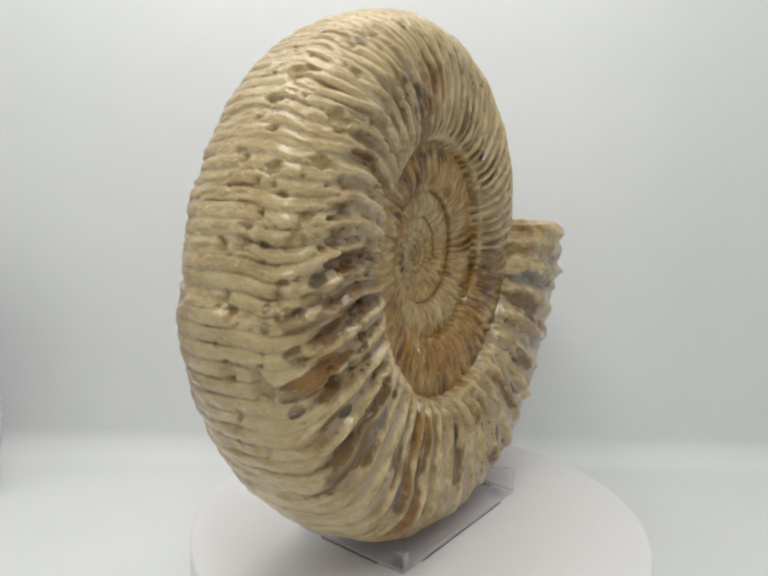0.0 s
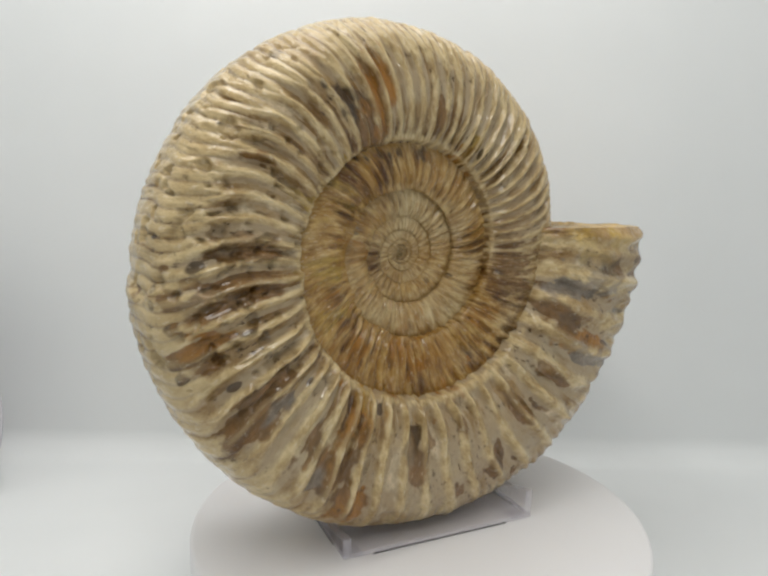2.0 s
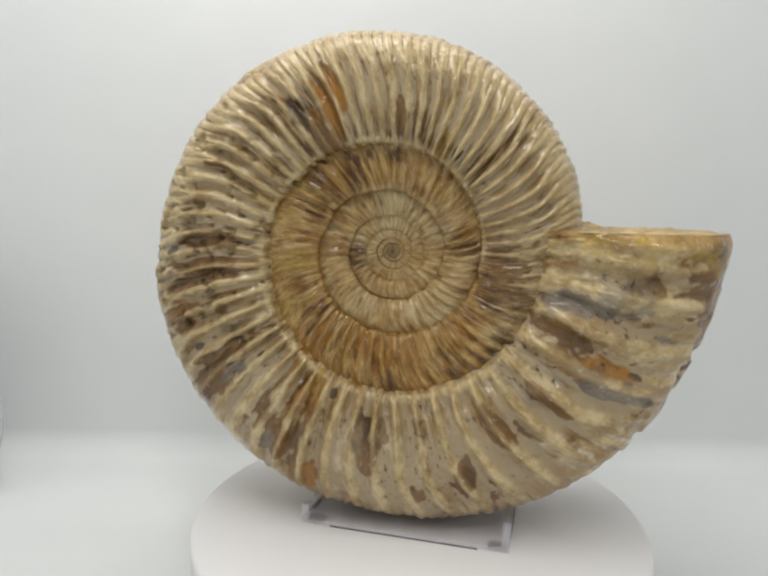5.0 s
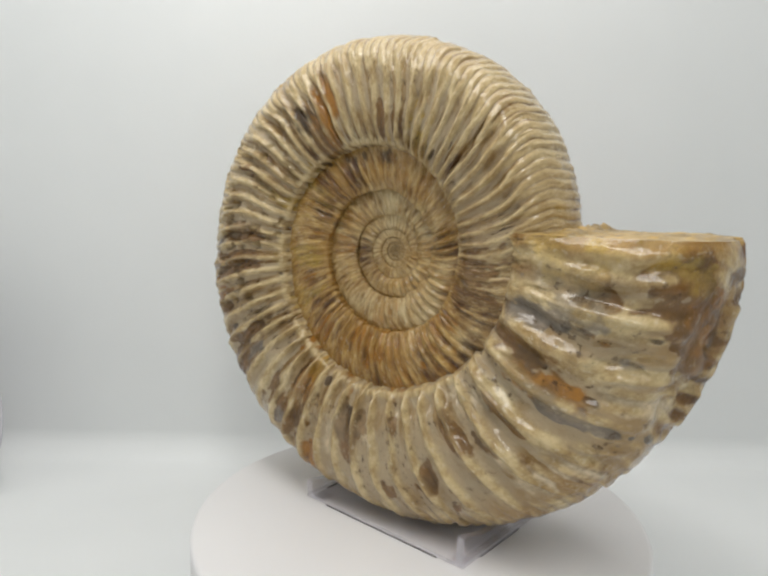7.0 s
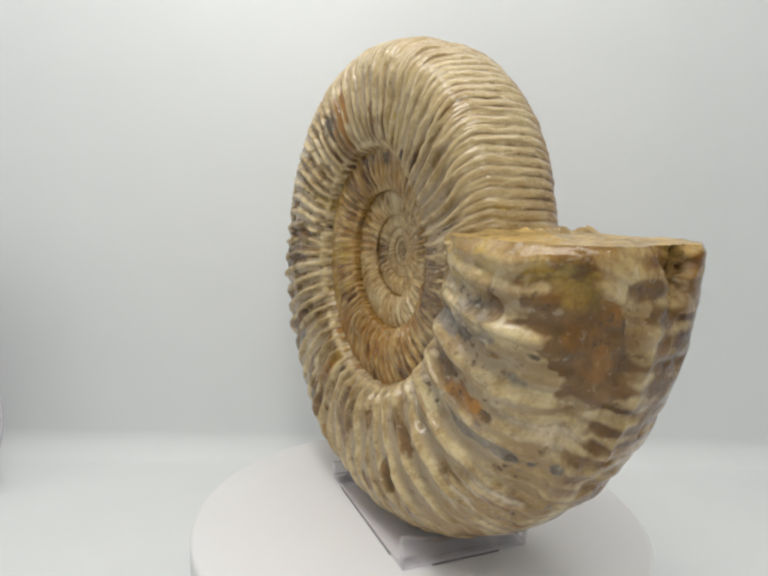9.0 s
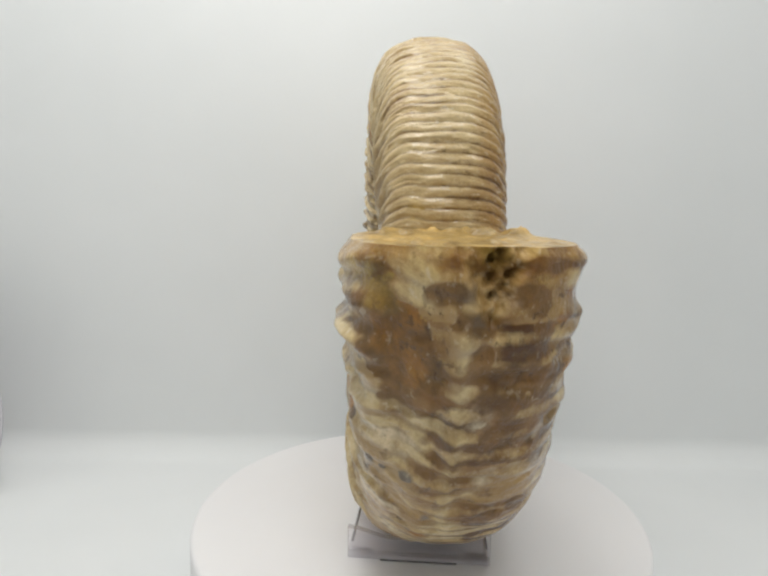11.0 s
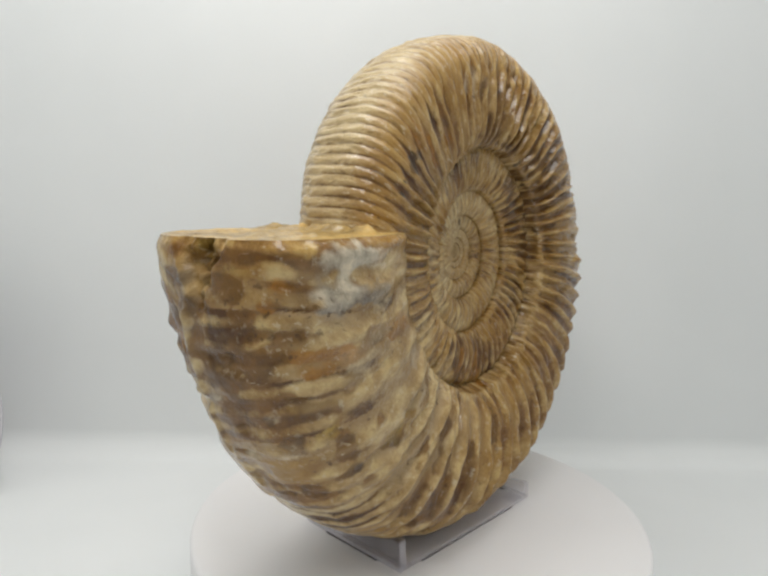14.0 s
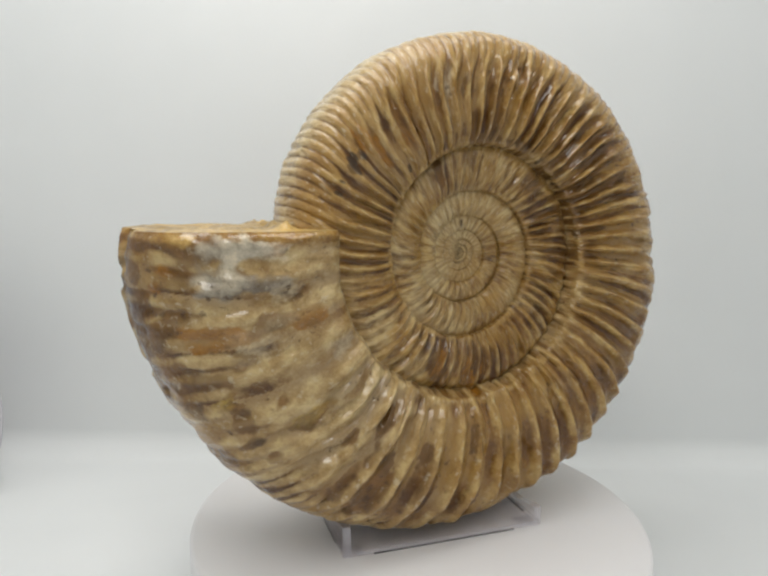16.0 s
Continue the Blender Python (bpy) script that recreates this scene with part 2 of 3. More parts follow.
def tube(th0, th1, steps, around):
    th, psi = np.meshgrid(np.linspace(th0, th1, steps), np.linspace(-180, 180, around, endpoint=False), indexing="ij")
    rho, w, x, h, rib, side, pick, flow, calm = shell(th, psi)
    ang = -np.radians(th) + np.arcsin(np.clip(0.0395 / np.maximum(rho, 0.042), 0, 1)) * np.clip(1 - th / 40, 0, 1)
    p = np.stack([rho * np.cos(ang), w, rho * np.sin(ang)], -1)
    # outward normals of the smooth tube
    d1, d2 = np.gradient(p, axis=0), (np.roll(p, -1, 1) - np.roll(p, 1, 1))
    nrm = np.cross(d1, d2)
    nrm /= np.maximum(np.linalg.norm(nrm, axis=-1, keepdims=True), 1e-9)
    if np.sum(nrm * (p - p.mean(axis=1, keepdims=True))) < 0:
        nrm = -nrm
    size = np.minimum(1, rho / 0.25)
    lump = (fbm(p * 26, 3) - 0.5) * 0.007 * size
    # fine erosion, streaked along the ribs and stronger in patches
    eaten = smooth(0.42, 0.62, fbm(p * 16 + 40, 3))
    lump = lump - (0.35 + 0.65 * eaten) * (1 - 0.6 * calm) * 0.0065 * size * smooth(0.46, 0.70, fbm(flow * np.array([1.6, 0.75, 1]) + 57, 3))
    rot = smooth(140, 160, th) * smooth(250, 205, th) * (side > 0)
    pits = -0.008 * size * smooth(0.60, 0.70, fbm(p * 60 + 5, 3)) * rot
    # broken tip of the aperture: a V-shaped scar with a rough pit, a raised vein and a rubbed hollow beside it
    hollow = smooth(1.12, 0.88, th / 7.5 + np.abs(psi + 5) / 19 + 0.45 * (fbm(p * 45 + 3, 3) - 0.5))
    grain = fbm(p * 110, 3) - 0.5
    pit = smooth(1.3, 0.5, np.hypot((th - 2.6) / 2.6, (psi + 9) / 7) + 0.8 * grain)
    pits = pits - hollow * (0.014 - 0.016 * grain) - pit * (0.014 - 0.045 * grain)
    vein = np.exp(-((psi - 7 - 0.05 * th - 6 * (fbm(p * 30 + 9, 2) - 0.5)) / 2.6) ** 2) * smooth(3, 7, th) * smooth(34, 24, th)
    rubbed = smooth(12, 17, psi) * smooth(48, 36, psi) * smooth(4, 9, th) * smooth(30, 20, th)
    pits = pits + 0.004 * vein - rubbed * (0.007 + 0.008 * (fbm(p * 40 + 17, 3) - 0.5))
    hollow = np.maximum(hollow, pit)
    p = p + nrm * (h + lump + pits)[..., None]
    brown = smooth(75, 40, th) * np.where(psi > 0, smooth(74, 46, psi), smooth(54, 30, -psi)) * smooth(0.30, 0.48, fbm(flow * np.array([0.9, 0.55, 1]) + 71, 4))
    brown = brown * (1 - 0.8 * np.exp(-((psi - 5 - 0.12 * th) / 4.5) ** 2)) * (1 - hollow)
    worn = smooth(600, 760, th)      # the early whorls are rubbed pale
    rib = rib * (1 - 0.3 * worn) + 0.34 * worn - 0.5 * brown - 0.06 * smooth(355, 380, th)
    warm = 0.5 * brown - 0.28 * (side < 0) * smooth(650, 900, th) + 0.12 + 0.75 * (side < 0) * smooth(0.25, 0.75, np.abs(np.sin(np.radians(psi)))) * (0.4 + 0.6 * smooth(30, 100, th)) + 0.85 * smooth(355, 385, th) * (side > 0) * (1 - 0.6 * worn) + 0.6 * smooth(5, 1, th)
    # the inner turns are blotched in ochre, olive and brown
    inside = smooth(352, 385, th)
    blot, hue = fbm(p * 17 + 90, 4) - 0.5, fbm(p * 24 + 140, 4) - 0.5
    rib = rib + inside * 1.3 * blot
    warm = warm + inside * 1.5 * hue
    pick = pick + (1 - inside) * (0.11 + 0.04 * (side > 0)) + inside * (1.2 * hue - 0.10) - 0.10 * smooth(70, 40, th) * smooth(60, 35, np.abs(psi))
    pick = pick + 0.24 * smooth(120, 70, th) * smooth(5, 14, th) * (side > 0) * smooth(0.3, 0.6, np.abs(np.sin(np.radians(psi)))) - 0.1 * pit
    return p, rib, np.clip(warm, 0, 1), hollow, pick, flow, calm


# stains of the fossil by mineral, some umber and dark ones also painting shade in the umbilicus: place from the
# spiral's centre and radius, in millimetres
STAINS_AND_SHADE = {}
STAINS_AND_SHADE["dark"] = ((-57, -33, 76, 2.1), (-43, -32, 66, 5.2), (-49, -32, 72, 3.3), (34, -28, 51, 2.3), (-68, -28, -30, 2.2), (-81, -35, -52, 4.8), (-65, -34, -54, 2.4), (-8, -36, -89, 3.5), (-27, -31, -74, 2), (-115, -32, -1, 2.8), (-17, -11, 8, 1), (2, -4, -4, 1.1), (0, -3, -3, 0.8), (-101, -27, 57, 2.2), (-30, -22, 46, 2.4), (-11, -23, 50, 2.5), (4, -21, 50, 2.5), (-15, -39, -92, 2.5), (52, -25, -10, 2.1), (25, -14, -12, 2.3),)
STAINS_AND_SHADE["dark"] += ((13, -12, -14, 1.6), (-24, -31, 95, 1.9), (121, -39, -55, 2), (94, -39, -47, 2.7), (142, -37, -25, 1.9), (151, -32, -24, 1.9), (163, -20, -15, 2.2), (-70, -31, -30, 2.3), (-37, -32, 68, 4.4), (-43, -33, 72, 3.3), (-128, -19, 12, 2.3), (-129, -21, -9, 2), (-129, -21, -16, 2), (-122, -28, -26, 2.7), (-120, -26, -47, 3.2), (-97, -28, 58, 1.6), (-113, -12, 59, 1.8), (-76, -23, 89, 2), (163, -18, -15, 2.5), (143, -37, -25, 1.7),)
STAINS_AND_SHADE["dark"] += ((168, 4, 4, 1.8), (168, 7, 1, 1.4), (168, 7, 3, 1.3), (167, 12, 7, 1.3), (168, 6, 0, 1.1), (121, 36, -76, 2.4), (168, 12, 11, 1.5), (108, 38, 6, 1.5), (67, 27, 47, 1.8), (71, 27, 41, 1.8), (-64, 26, 10, 2.8), (120, 36, -76, 3.1), (-61, 26, 20, 2.8), (1, 9, 16, 1.1), (41, 24, 43, 1.4),)
STAINS_AND_SHADE["umber"] = ((-34, -29, 59, 7.7), (58, -27, -5, 10.9), (-33, -22, 29, 5.4), (-78, -35, -50, 6), (-89, -35, -61, 10.9), (-95, -33, -71, 6.9), (-51, -36, -102, 10.1), (-7, -38, -100, 7.1), (22, -37, -121, 4), (84, -36, -35, 9.3), (121, -40, -9, 6.9), (59, -41, -82, 5.8), (-91, -34, 6, 7), (-95, -34, -10, 7), (-84, -34, 44, 3.3), (-105, -34, -17, 7.1), (-112, -31, -40, 7.2), (-65, -35, -82, 6.2), (7, -29, 65, 4.9), (149, -36, -7, 9.3),)
STAINS_AND_SHADE["umber"] += ((159, -24, -23, 9.7), (78, -39, -67, 5.5), (68, -38, -82, 4.8), (43, -40, -109, 5.1), (18, -38, -88, 4.1), (153, -23, -40, 6.6), (136, -41, 0, 5.1), (86, -40, -72, 4.6), (58, -36, -122, 4.6), (-120, -29, -14, 4), (-119, -28, -37, 6.6), (-133, -8, -12, 2.4), (-98, -32, -73, 5.8), (-90, -35, -63, 6.6), (-109, -13, 64, 1.8), (-92, -33, 46, 2.6), (-116, -31, -7, 2.4), (-126, -25, -1, 2.3), (158, -19, -33, 7.4), (164, -4, -28, 6.6),)
STAINS_AND_SHADE["umber"] += ((160, 10, -41, 7), (169, 1, 9, 5.4), (166, -13, -1, 5.4), (164, 18, -13, 4.8), (152, -13, -54, 5.8), (167, -4, -13, 5.5), (163, 11, -26, 4.8), (164, 18, -1, 6.1), (149, 34, -6, 6), (152, 30, -22, 6.1), (124, 36, -69, 8.4), (148, 29, -43, 4.5), (161, 22, -15, 7.2), (144, 36, 4, 5.3), (127, 37, -60, 5.1), (158, 22, -33, 4.8), (129, 24, -87, 5.4), (111, 36, -87, 5.1), (-59, 27, 31, 12.6), (-64, 27, 20, 8.5),)
STAINS_AND_SHADE["umber"] += ((1, 24, 58, 10.2), (-41, 23, 44, 9.3), (-25, 22, 53, 6.9), (124, 37, -67, 7.4), (8, 39, -93, 3.6), (35, 42, -104, 5.5), (66, 40, -104, 8.6), (-65, 23, -1, 6.9), (20, 24, -62, 6.6), (21, 20, 47, 5), (44, 26, 63, 3.8), (-60, 32, 49, 6.7),)
STAINS_AND_SHADE["rust"] = ((-30, -31, 74, 9.6), (-110, -33, -29, 4.8), (-46, -24, -19, 3.9), (38, -24, -33, 6.2), (-7, -24, -49, 12.1), (13, -24, -51, 12.3), (-41, -34, -71, 5.9), (-46, -37, -82, 6.4), (-46, -30, -124, 7.9), (96, -41, -54, 8.1), (15, -21, 40, 9.1), (27, -21, 34, 5.6), (-32, -16, 2, 6), (-4, -18, -35, 8.7), (-34, -32, 67, 3.8), (105, -40, -51, 5.7), (136, -41, 0, 4.1), (125, -38, -29, 3), (-35, -26, -45, 6.7), (-114, -32, -28, 5.2),)
STAINS_AND_SHADE["rust"] += ((-117, -30, -34, 3.8), (-42, -34, -117, 7.3), (160, -28, -10, 5.6), (159, -23, -24, 5.7), (157, -29, -18, 3.8), (112, -14, -109, 5.2), (140, 37, -31, 5.5), (146, 33, -33, 3.6), (133, 39, -29, 2.9), (113, 39, 6, 3), (113, 39, -19, 2.7), (138, 38, -29, 5.8), (21, 25, -56, 6.1), (2, 24, -67, 5.3), (44, 27, 57, 4.7), (60, 28, 51, 4.6),)
STAINS_AND_SHADE["ochre"] = ((28, -28, 56, 5.5), (-45, -23, 35, 7.2), (-52, -25, -6, 7.7), (-36, -30, -68, 5), (141, -39, 9, 9.9), (105, -42, 9, 13.3), (-61, -25, 24, 7.2), (23, -32, 65, 4.5), (-50, -25, -29, 7.3), (124, -43, 9, 8.2), (151, -35, 8, 8.2), (-48, -24, -4, 6.8), (156, -32, -1, 5.7), (138, -41, 8, 5.1), (96, -15, 23, 6.1), (134, 34, -59, 5.4), (98, 40, -68, 6.3), (156, 4, 12, 5.7), (132, 21, 12, 5.7),)
STAINS_AND_SHADE["slate"] = ((98, -38, -21, 7.5), (110, -41, -19, 5.4), (103, -39, -62, 7.2), (-63, -34, -101, 3), (-32, -16, 12, 2.5), (91, -35, -4, 4.2), (86, -35, -22, 4.9), (98, -39, -19, 4.7), (114, -41, -17, 5), (98, -39, -60, 4.5), (107, -40, -62, 4.9), (115, -38, -66, 4.4), (132, -38, -35, 4.2), (129, -34, -68, 3.6), (-120, -13, -66, 3), (-75, -36, -59, 4.9), (-119, -29, -11, 1.4), (141, -21, -71, 3), (128, -11, -95, 2.8), (133, -29, -69, 1.9),)
STAINS_AND_SHADE["pale"] = ((-93, -35, 19, 9.3), (-20, -38, -106, 9.2), (94, -39, -93, 11.1), (107, -40, -5, 9.7), (25, -33, -75, 7.7), (-60, -28, -42, 7.3), (-83, -31, 66, 6.1), (3, -37, -93, 5.1), (66, -36, -63, 5.8), (-77, -33, 24, 5.8), (113, -34, -88, 10.4), (128, -39, -40, 6.4), (100, -40, -9, 5.6), (45, -31, -61, 5.9), (147, -23, -57, 9), (71, -33, -37, 5.5), (-80, -26, 82, 5.5), (-112, -32, -14, 3.8), (-93, -14, 82, 5.8), (-103, -32, 40, 4.2),)
STAINS_AND_SHADE["pale"] += ((-123, -21, 28, 5), (-130, -12, -39, 5.3), (138, -33, -55, 6.5), (142, 23, -67, 6.8), (139, -39, -19, 2.4), (166, -8, -16, 2.2), (167, 2, -7, 3.7), (151, 22, -51, 5.3), (123, 38, 6, 6.6), (113, 38, 1, 4.9), (119, 39, -35, 6.9), (133, 39, -14, 5.1), (103, 39, -10, 5.1), (147, 7, -68, 6.2), (158, 1, -45, 5.2), (126, 39, 5, 5.7), (26, 27, 83, 7.3), (78, 34, -37, 5.8), (-3, 3, -2, 8.1), (68, 18, 78, 5.7),)
# marks of the worn flank, the broken tip, the crack and the umbilicus rim
STAINS_AND_SHADE["umber"] += ((149, 36, 6, 4), (141, 40, 6, 5), (129, 40, -3, 4), (142, 35, -20, 6), (139, 32, -51, 8), (131, 37, -47, 6), (123, 38, -52, 6), (115, 40, -22, 4), (109, 40, -60, 4), (98, 38, -72, 6), (82, 37, -104, 6), (35, 30, -67, 5), (59, 37, -75, 4), (75, 38, -81, 4), (124, 36, -64, 7), (118, 37, -70, 6), (121, 35, -78, 5), (166, 0, -12, 7), (166, 0, -21, 6), (165, 14, -19, 7),)
STAINS_AND_SHADE["umber"] += ((163, 4, -29, 6), (165, 19, -5, 6), (156, 6, -52, 7), (152, 18, -53, 5), (149, 28, -43, 6), (161, 12, -36, 5), (142, 26, -63, 5), (162, 24, 7, 5), (154, 35, 9, 5),)
# spots along the umbilicus rim: dark pits, plus painted shade below the outer whorl
STAINS_AND_SHADE["dark"] += ((124, 36, -64, 3.2), (119, 36, -77, 2.6), (130, 35, -60, 2.2), (151, 35, 6, 1.6), (-36, 23, 48, 2), (-48, 22, 38, 2), (-59, 19, 20, 2), (67, 28, 48, 1.1), (70, 26, 47, 1.1), (72, 26, 45, 1.1), (74, 25, 41, 1.1), (76, 26, 35, 1), (78, 26, 30, 1), (-35, -20, 46, 2), (-23, -22, 49, 2), (-17, -22, 49, 1.8), (-6, -22, 50, 2), (1, -21, 50, 2), (8, -21, 49, 1.8), (-49, -21, 36, 1.8),)
STAINS_AND_SHADE["dark"] += ((-17, -25, -54, 1.5), (-7, -24, -56, 1.4), (3, -25, -54, 1.4), (14, -26, -63, 1.6), (-27, -24, -57, 1.4), (-12, -26, -63, 1.4), (-65, -28, -16, 1.6), (-92, -38, -28, 2.2), (-99, -33, -51, 2.2),)
STAINS_AND_SHADE["rust"] += ((139, 35, -31, 6), (132, 37, -29, 5), (96, 38, -24, 4), (154, 31, -3, 4), (158, 28, -10, 4), (138, 37, -28, 5), (148, 34, -18, 3),)
STAINS_AND_SHADE["slate"] += ((131, 40, -9, 6), (137, 38, -3, 4), (115, 41, -8, 6),)
STAINS_AND_SHADE["pale"] += ((111, 39, -16, 6), (164, 4, -3, 6),)
STAINS_AND_SHADE["shell"] = ((127, 41, 7, 6), (116, 40, 5, 5), (132, 40, 5, 5), (137, 40, -8, 6), (122, 41, 6, 5),)

MINERAL = {"shell": (0.62, 0.56, 0.44), "pale": (0.60, 0.50, 0.34), "ochre": (0.36, 0.235, 0.045), "rust": (0.27, 0.11, 0.006), "umber": (0.145, 0.066, 0.013),
           "slate": (0.195, 0.165, 0.135), "dark": (0.045, 0.024, 0.010)}
STRONG = {"shell": 0.62, "pale": 0.24, "ochre": 0.55, "rust": 0.62, "umber": 0.92, "slate": 0.85, "dark": 0.97}


def stained(p, flow):
    """Colour and strength of the mineral stains and the painted umbilicus shade at the points p (in units of S)."""
    q = p.reshape(-1, 3)
    rad = np.hypot(q[:, 0], q[:, 2])
    er = np.stack([q[:, 0] / np.maximum(rad, 1e-6), np.zeros(len(q)), q[:, 2] / np.maximum(rad, 1e-6)], -1)
    ragged = (fbm(flow * np.array([1.1, 0.5, 1]) + 31, 4) - 0.5) * 3.2 + (fbm(q * 55 + 13, 3) - 0.5) * 2.0
    col, mask = np.zeros((len(q), 3)), np.zeros(len(q))
    for kind, blobs in STAINS_AND_SHADE.items():
        for x, y, z, r in blobs:
            c, r = np.array([x, -y, z]) * 0.001 / S, max(r, 1.2) * 1.15 * 0.001 / S
            near = np.where(np.abs(q - c).max(axis=1) < 3 * r)[0]
            if not len(near):
                continue
            d = q[near] - c
            along = (d * er[near]).sum(axis=1)
            dist = np.sqrt(np.maximum((d * d).sum(axis=1) - along ** 2, 0) * 1.6 + along ** 2 * 0.42) / r
            k = STRONG[kind] * smooth(1.4, 0.55, dist + ragged[near] * (0.5 if kind == "dark" else 1.0))
            col[near] += (np.array(MINERAL[kind]) - col[near]) * np.where(mask[near] < 0.02, 1, k)[:, None]
            mask[near] = 1 - (1 - mask[near]) * (1 - k)
    return col, mask


def stone():
    m, nt, b = material("polished_fossil_shell", 0.36)

    def attribute(name):
        at = nt.nodes.new("ShaderNodeAttribute")
        at.attribute_name = name
        return at

    rib, warm, stain, mask, pick, dull, calm = (attribute(k) for k in ("rib", "warm", "stain", "mask", "pick", "dull", "calm"))
    big, fine, speck = noise_node(nt, 24, 5, 0.6), noise_node(nt, 480, 3), noise_node(nt, 230, 3, 0.6)
    grain = nt.nodes.new("ShaderNodeAttribute")
    grain.attribute_name = "flow"
    mid = node(nt, "ShaderNodeTexNoise", Scale=1.0, Detail=6, Roughness=0.68)
    nt.links.new(grain.outputs["Vector"], mid.inputs["Vector"])
    # the grain is weaker on the clean ribs of the outer edge
    even = math_node(nt, "MULTIPLY_ADD", calm.outputs["Fac"], -0.55, 0.9)
    tone = math_node(nt, "ADD", math_node(nt, "MULTIPLY", math_node(nt, "SUBTRACT", mid.outputs[0], 0.5), even), 0.51)
    cool = ramp(nt, tone, [(0.32, (0.28, 0.175, 0.065)), (0.46, (0.49, 0.365, 0.18)), (0.60, (0.69, 0.56, 0.325))])
    tan = ramp(nt, tone, [(0.34, (0.20, 0.092, 0.018)), (0.5, (0.385, 0.215, 0.055)), (0.64, (0.57, 0.385, 0.135))])
    wf = math_node(nt, "MULTIPLY_ADD", big.outputs[0], 1.1, -0.5)
    wf = math_node(nt, "ADD", wf, warm.outputs["Fac"], clamp=True)
    crest = mix(nt, wf, cool.outputs[0], tan.outputs[0])
    which = math_node(nt, "ADD", pick.outputs["Fac"], math_node(nt, "MULTIPLY_ADD", mid.outputs[0], 0.7, -0.35))
    groove = mix(nt, wf, ramp(nt, which, [(0.24, (0.085, 0.038, 0.008)), (0.38, (0.20, 0.11, 0.032)), (0.54, (0.355, 0.245, 0.115)), (0.72, (0.44, 0.35, 0.225))]).outputs[0],
                 ramp(nt, which, [(0.25, (0.085, 0.030, 0.004)), (0.5, (0.19, 0.082, 0.013)), (0.75, (0.34, 0.185, 0.042))]).outputs[0])
    f = math_node(nt, "MULTIPLY_ADD", tone, 0.8, -0.40)
    f = math_node(nt, "ADD", f, rib.outputs["Fac"])
    f = math_node(nt, "ADD", f, math_node(nt, "MULTIPLY_ADD", big.outputs[0], -0.7, 0.35))
    f = ramp(nt, f, [(0.24, (0, 0, 0)), (0.66, (1, 1, 1))])
    col = mix(nt, f.outputs[0], groove, crest)
    patch = ramp(nt, big.outputs[0], [(0.57, (0, 0, 0)), (0.70, (1, 1, 1))])
    col = mix(nt, math_node(nt, "MULTIPLY", patch.outputs[0], 0.4), col, mix(nt, mid.outputs[0], (0.13, 0.07, 0.03), (0.40, 0.24, 0.09)))
    mk = math_node(nt, "MULTIPLY_ADD", mid.outputs[0], 1.6, -0.8)
    mk = math_node(nt, "ADD", mk, math_node(nt, "MULTIPLY_ADD", rib.outputs["Fac"], -0.95, 0.52))
    mk = math_node(nt, "MULTIPLY", mk, math_node(nt, "MULTIPLY", mask.outputs["Fac"], 3.0, clamp=True))
    mk = math_node(nt, "ADD", mk, mask.outputs["Fac"], clamp=True)
    mk = math_node(nt, "MULTIPLY", ramp(nt, mk, [(0.12, (0, 0, 0)), (0.85, (1, 1, 1))]).outputs[0], 0.85)
    worked = mix(nt, 0.8, stain.outputs["Color"], mix(nt, 1.0, stain.outputs["Color"], ramp(nt, mid.outputs[0], [(0.36, (0.45, 0.45, 0.45)), (0.50, (1, 1, 1)), (0.62, (1.45, 1.4, 1.35))]).outputs[0], "MULTIPLY"))
    col = mix(nt, mk, col, worked)
    fleck = node(nt, "ShaderNodeTexNoise", Scale=3.1, Detail=4, Roughness=0.6)
    nt.links.new(grain.outputs["Vector"], fleck.inputs["Vector"])
    low = math_node(nt, "SUBTRACT", 1.15, rib.outputs["Fac"], clamp=True)
    where = ramp(nt, noise_node(nt, 38, 3, 0.5).outputs[0], [(0.44, (0.08, 0.08, 0.08)), (0.60, (1, 1, 1))]).outputs[0]
    chips = math_node(nt, "MULTIPLY", ramp(nt, fleck.outputs[0], [(0.57, (0, 0, 0)), (0.63, (1, 1, 1))]).outputs[0], math_node(nt, "MULTIPLY", low, where))
    col = mix(nt, math_node(nt, "MULTIPLY", chips, 0.85), col, (0.09, 0.045, 0.014))
    flakes = math_node(nt, "MULTIPLY", ramp(nt, fleck.outputs[0], [(0.36, (1, 1, 1)), (0.42, (0, 0, 0))]).outputs[0], rib.outputs["Fac"])
    col = mix(nt, math_node(nt, "MULTIPLY", flakes, 0.5), col, (0.68, 0.585, 0.41))
    dots = ramp(nt, speck.outputs[0], [(0.69, (0, 0, 0)), (0.75, (1, 1, 1))])
    col = mix(nt, math_node(nt, "MULTIPLY", math_node(nt, "MULTIPLY", dots.outputs[0], where), 0.7), col, (0.07, 0.04, 0.02))
    nt.links.new(col, b.inputs["Base Color"])
    b.inputs["Coat Weight"].default_value, b.inputs["Coat Roughness"].default_value = 0.8, 0.12
    b.inputs["Specular IOR Level"].default_value = 0.1
    nt.links.new(math_node(nt, "MULTIPLY_ADD", dull.outputs["Fac"], -0.78, 0.78, clamp=True), b.inputs["Coat Weight"])
    relief = math_node(nt, "ADD", math_node(nt, "MULTIPLY", mid.outputs[0], 1.5), math_node(nt, "ADD", math_node(nt, "MULTIPLY", fine.outputs[0], 0.6), math_node(nt, "MULTIPLY", chips, -0.7)))
    bump(nt, b, relief, 0.7, 0.0014)
    return m


STONE = stone()


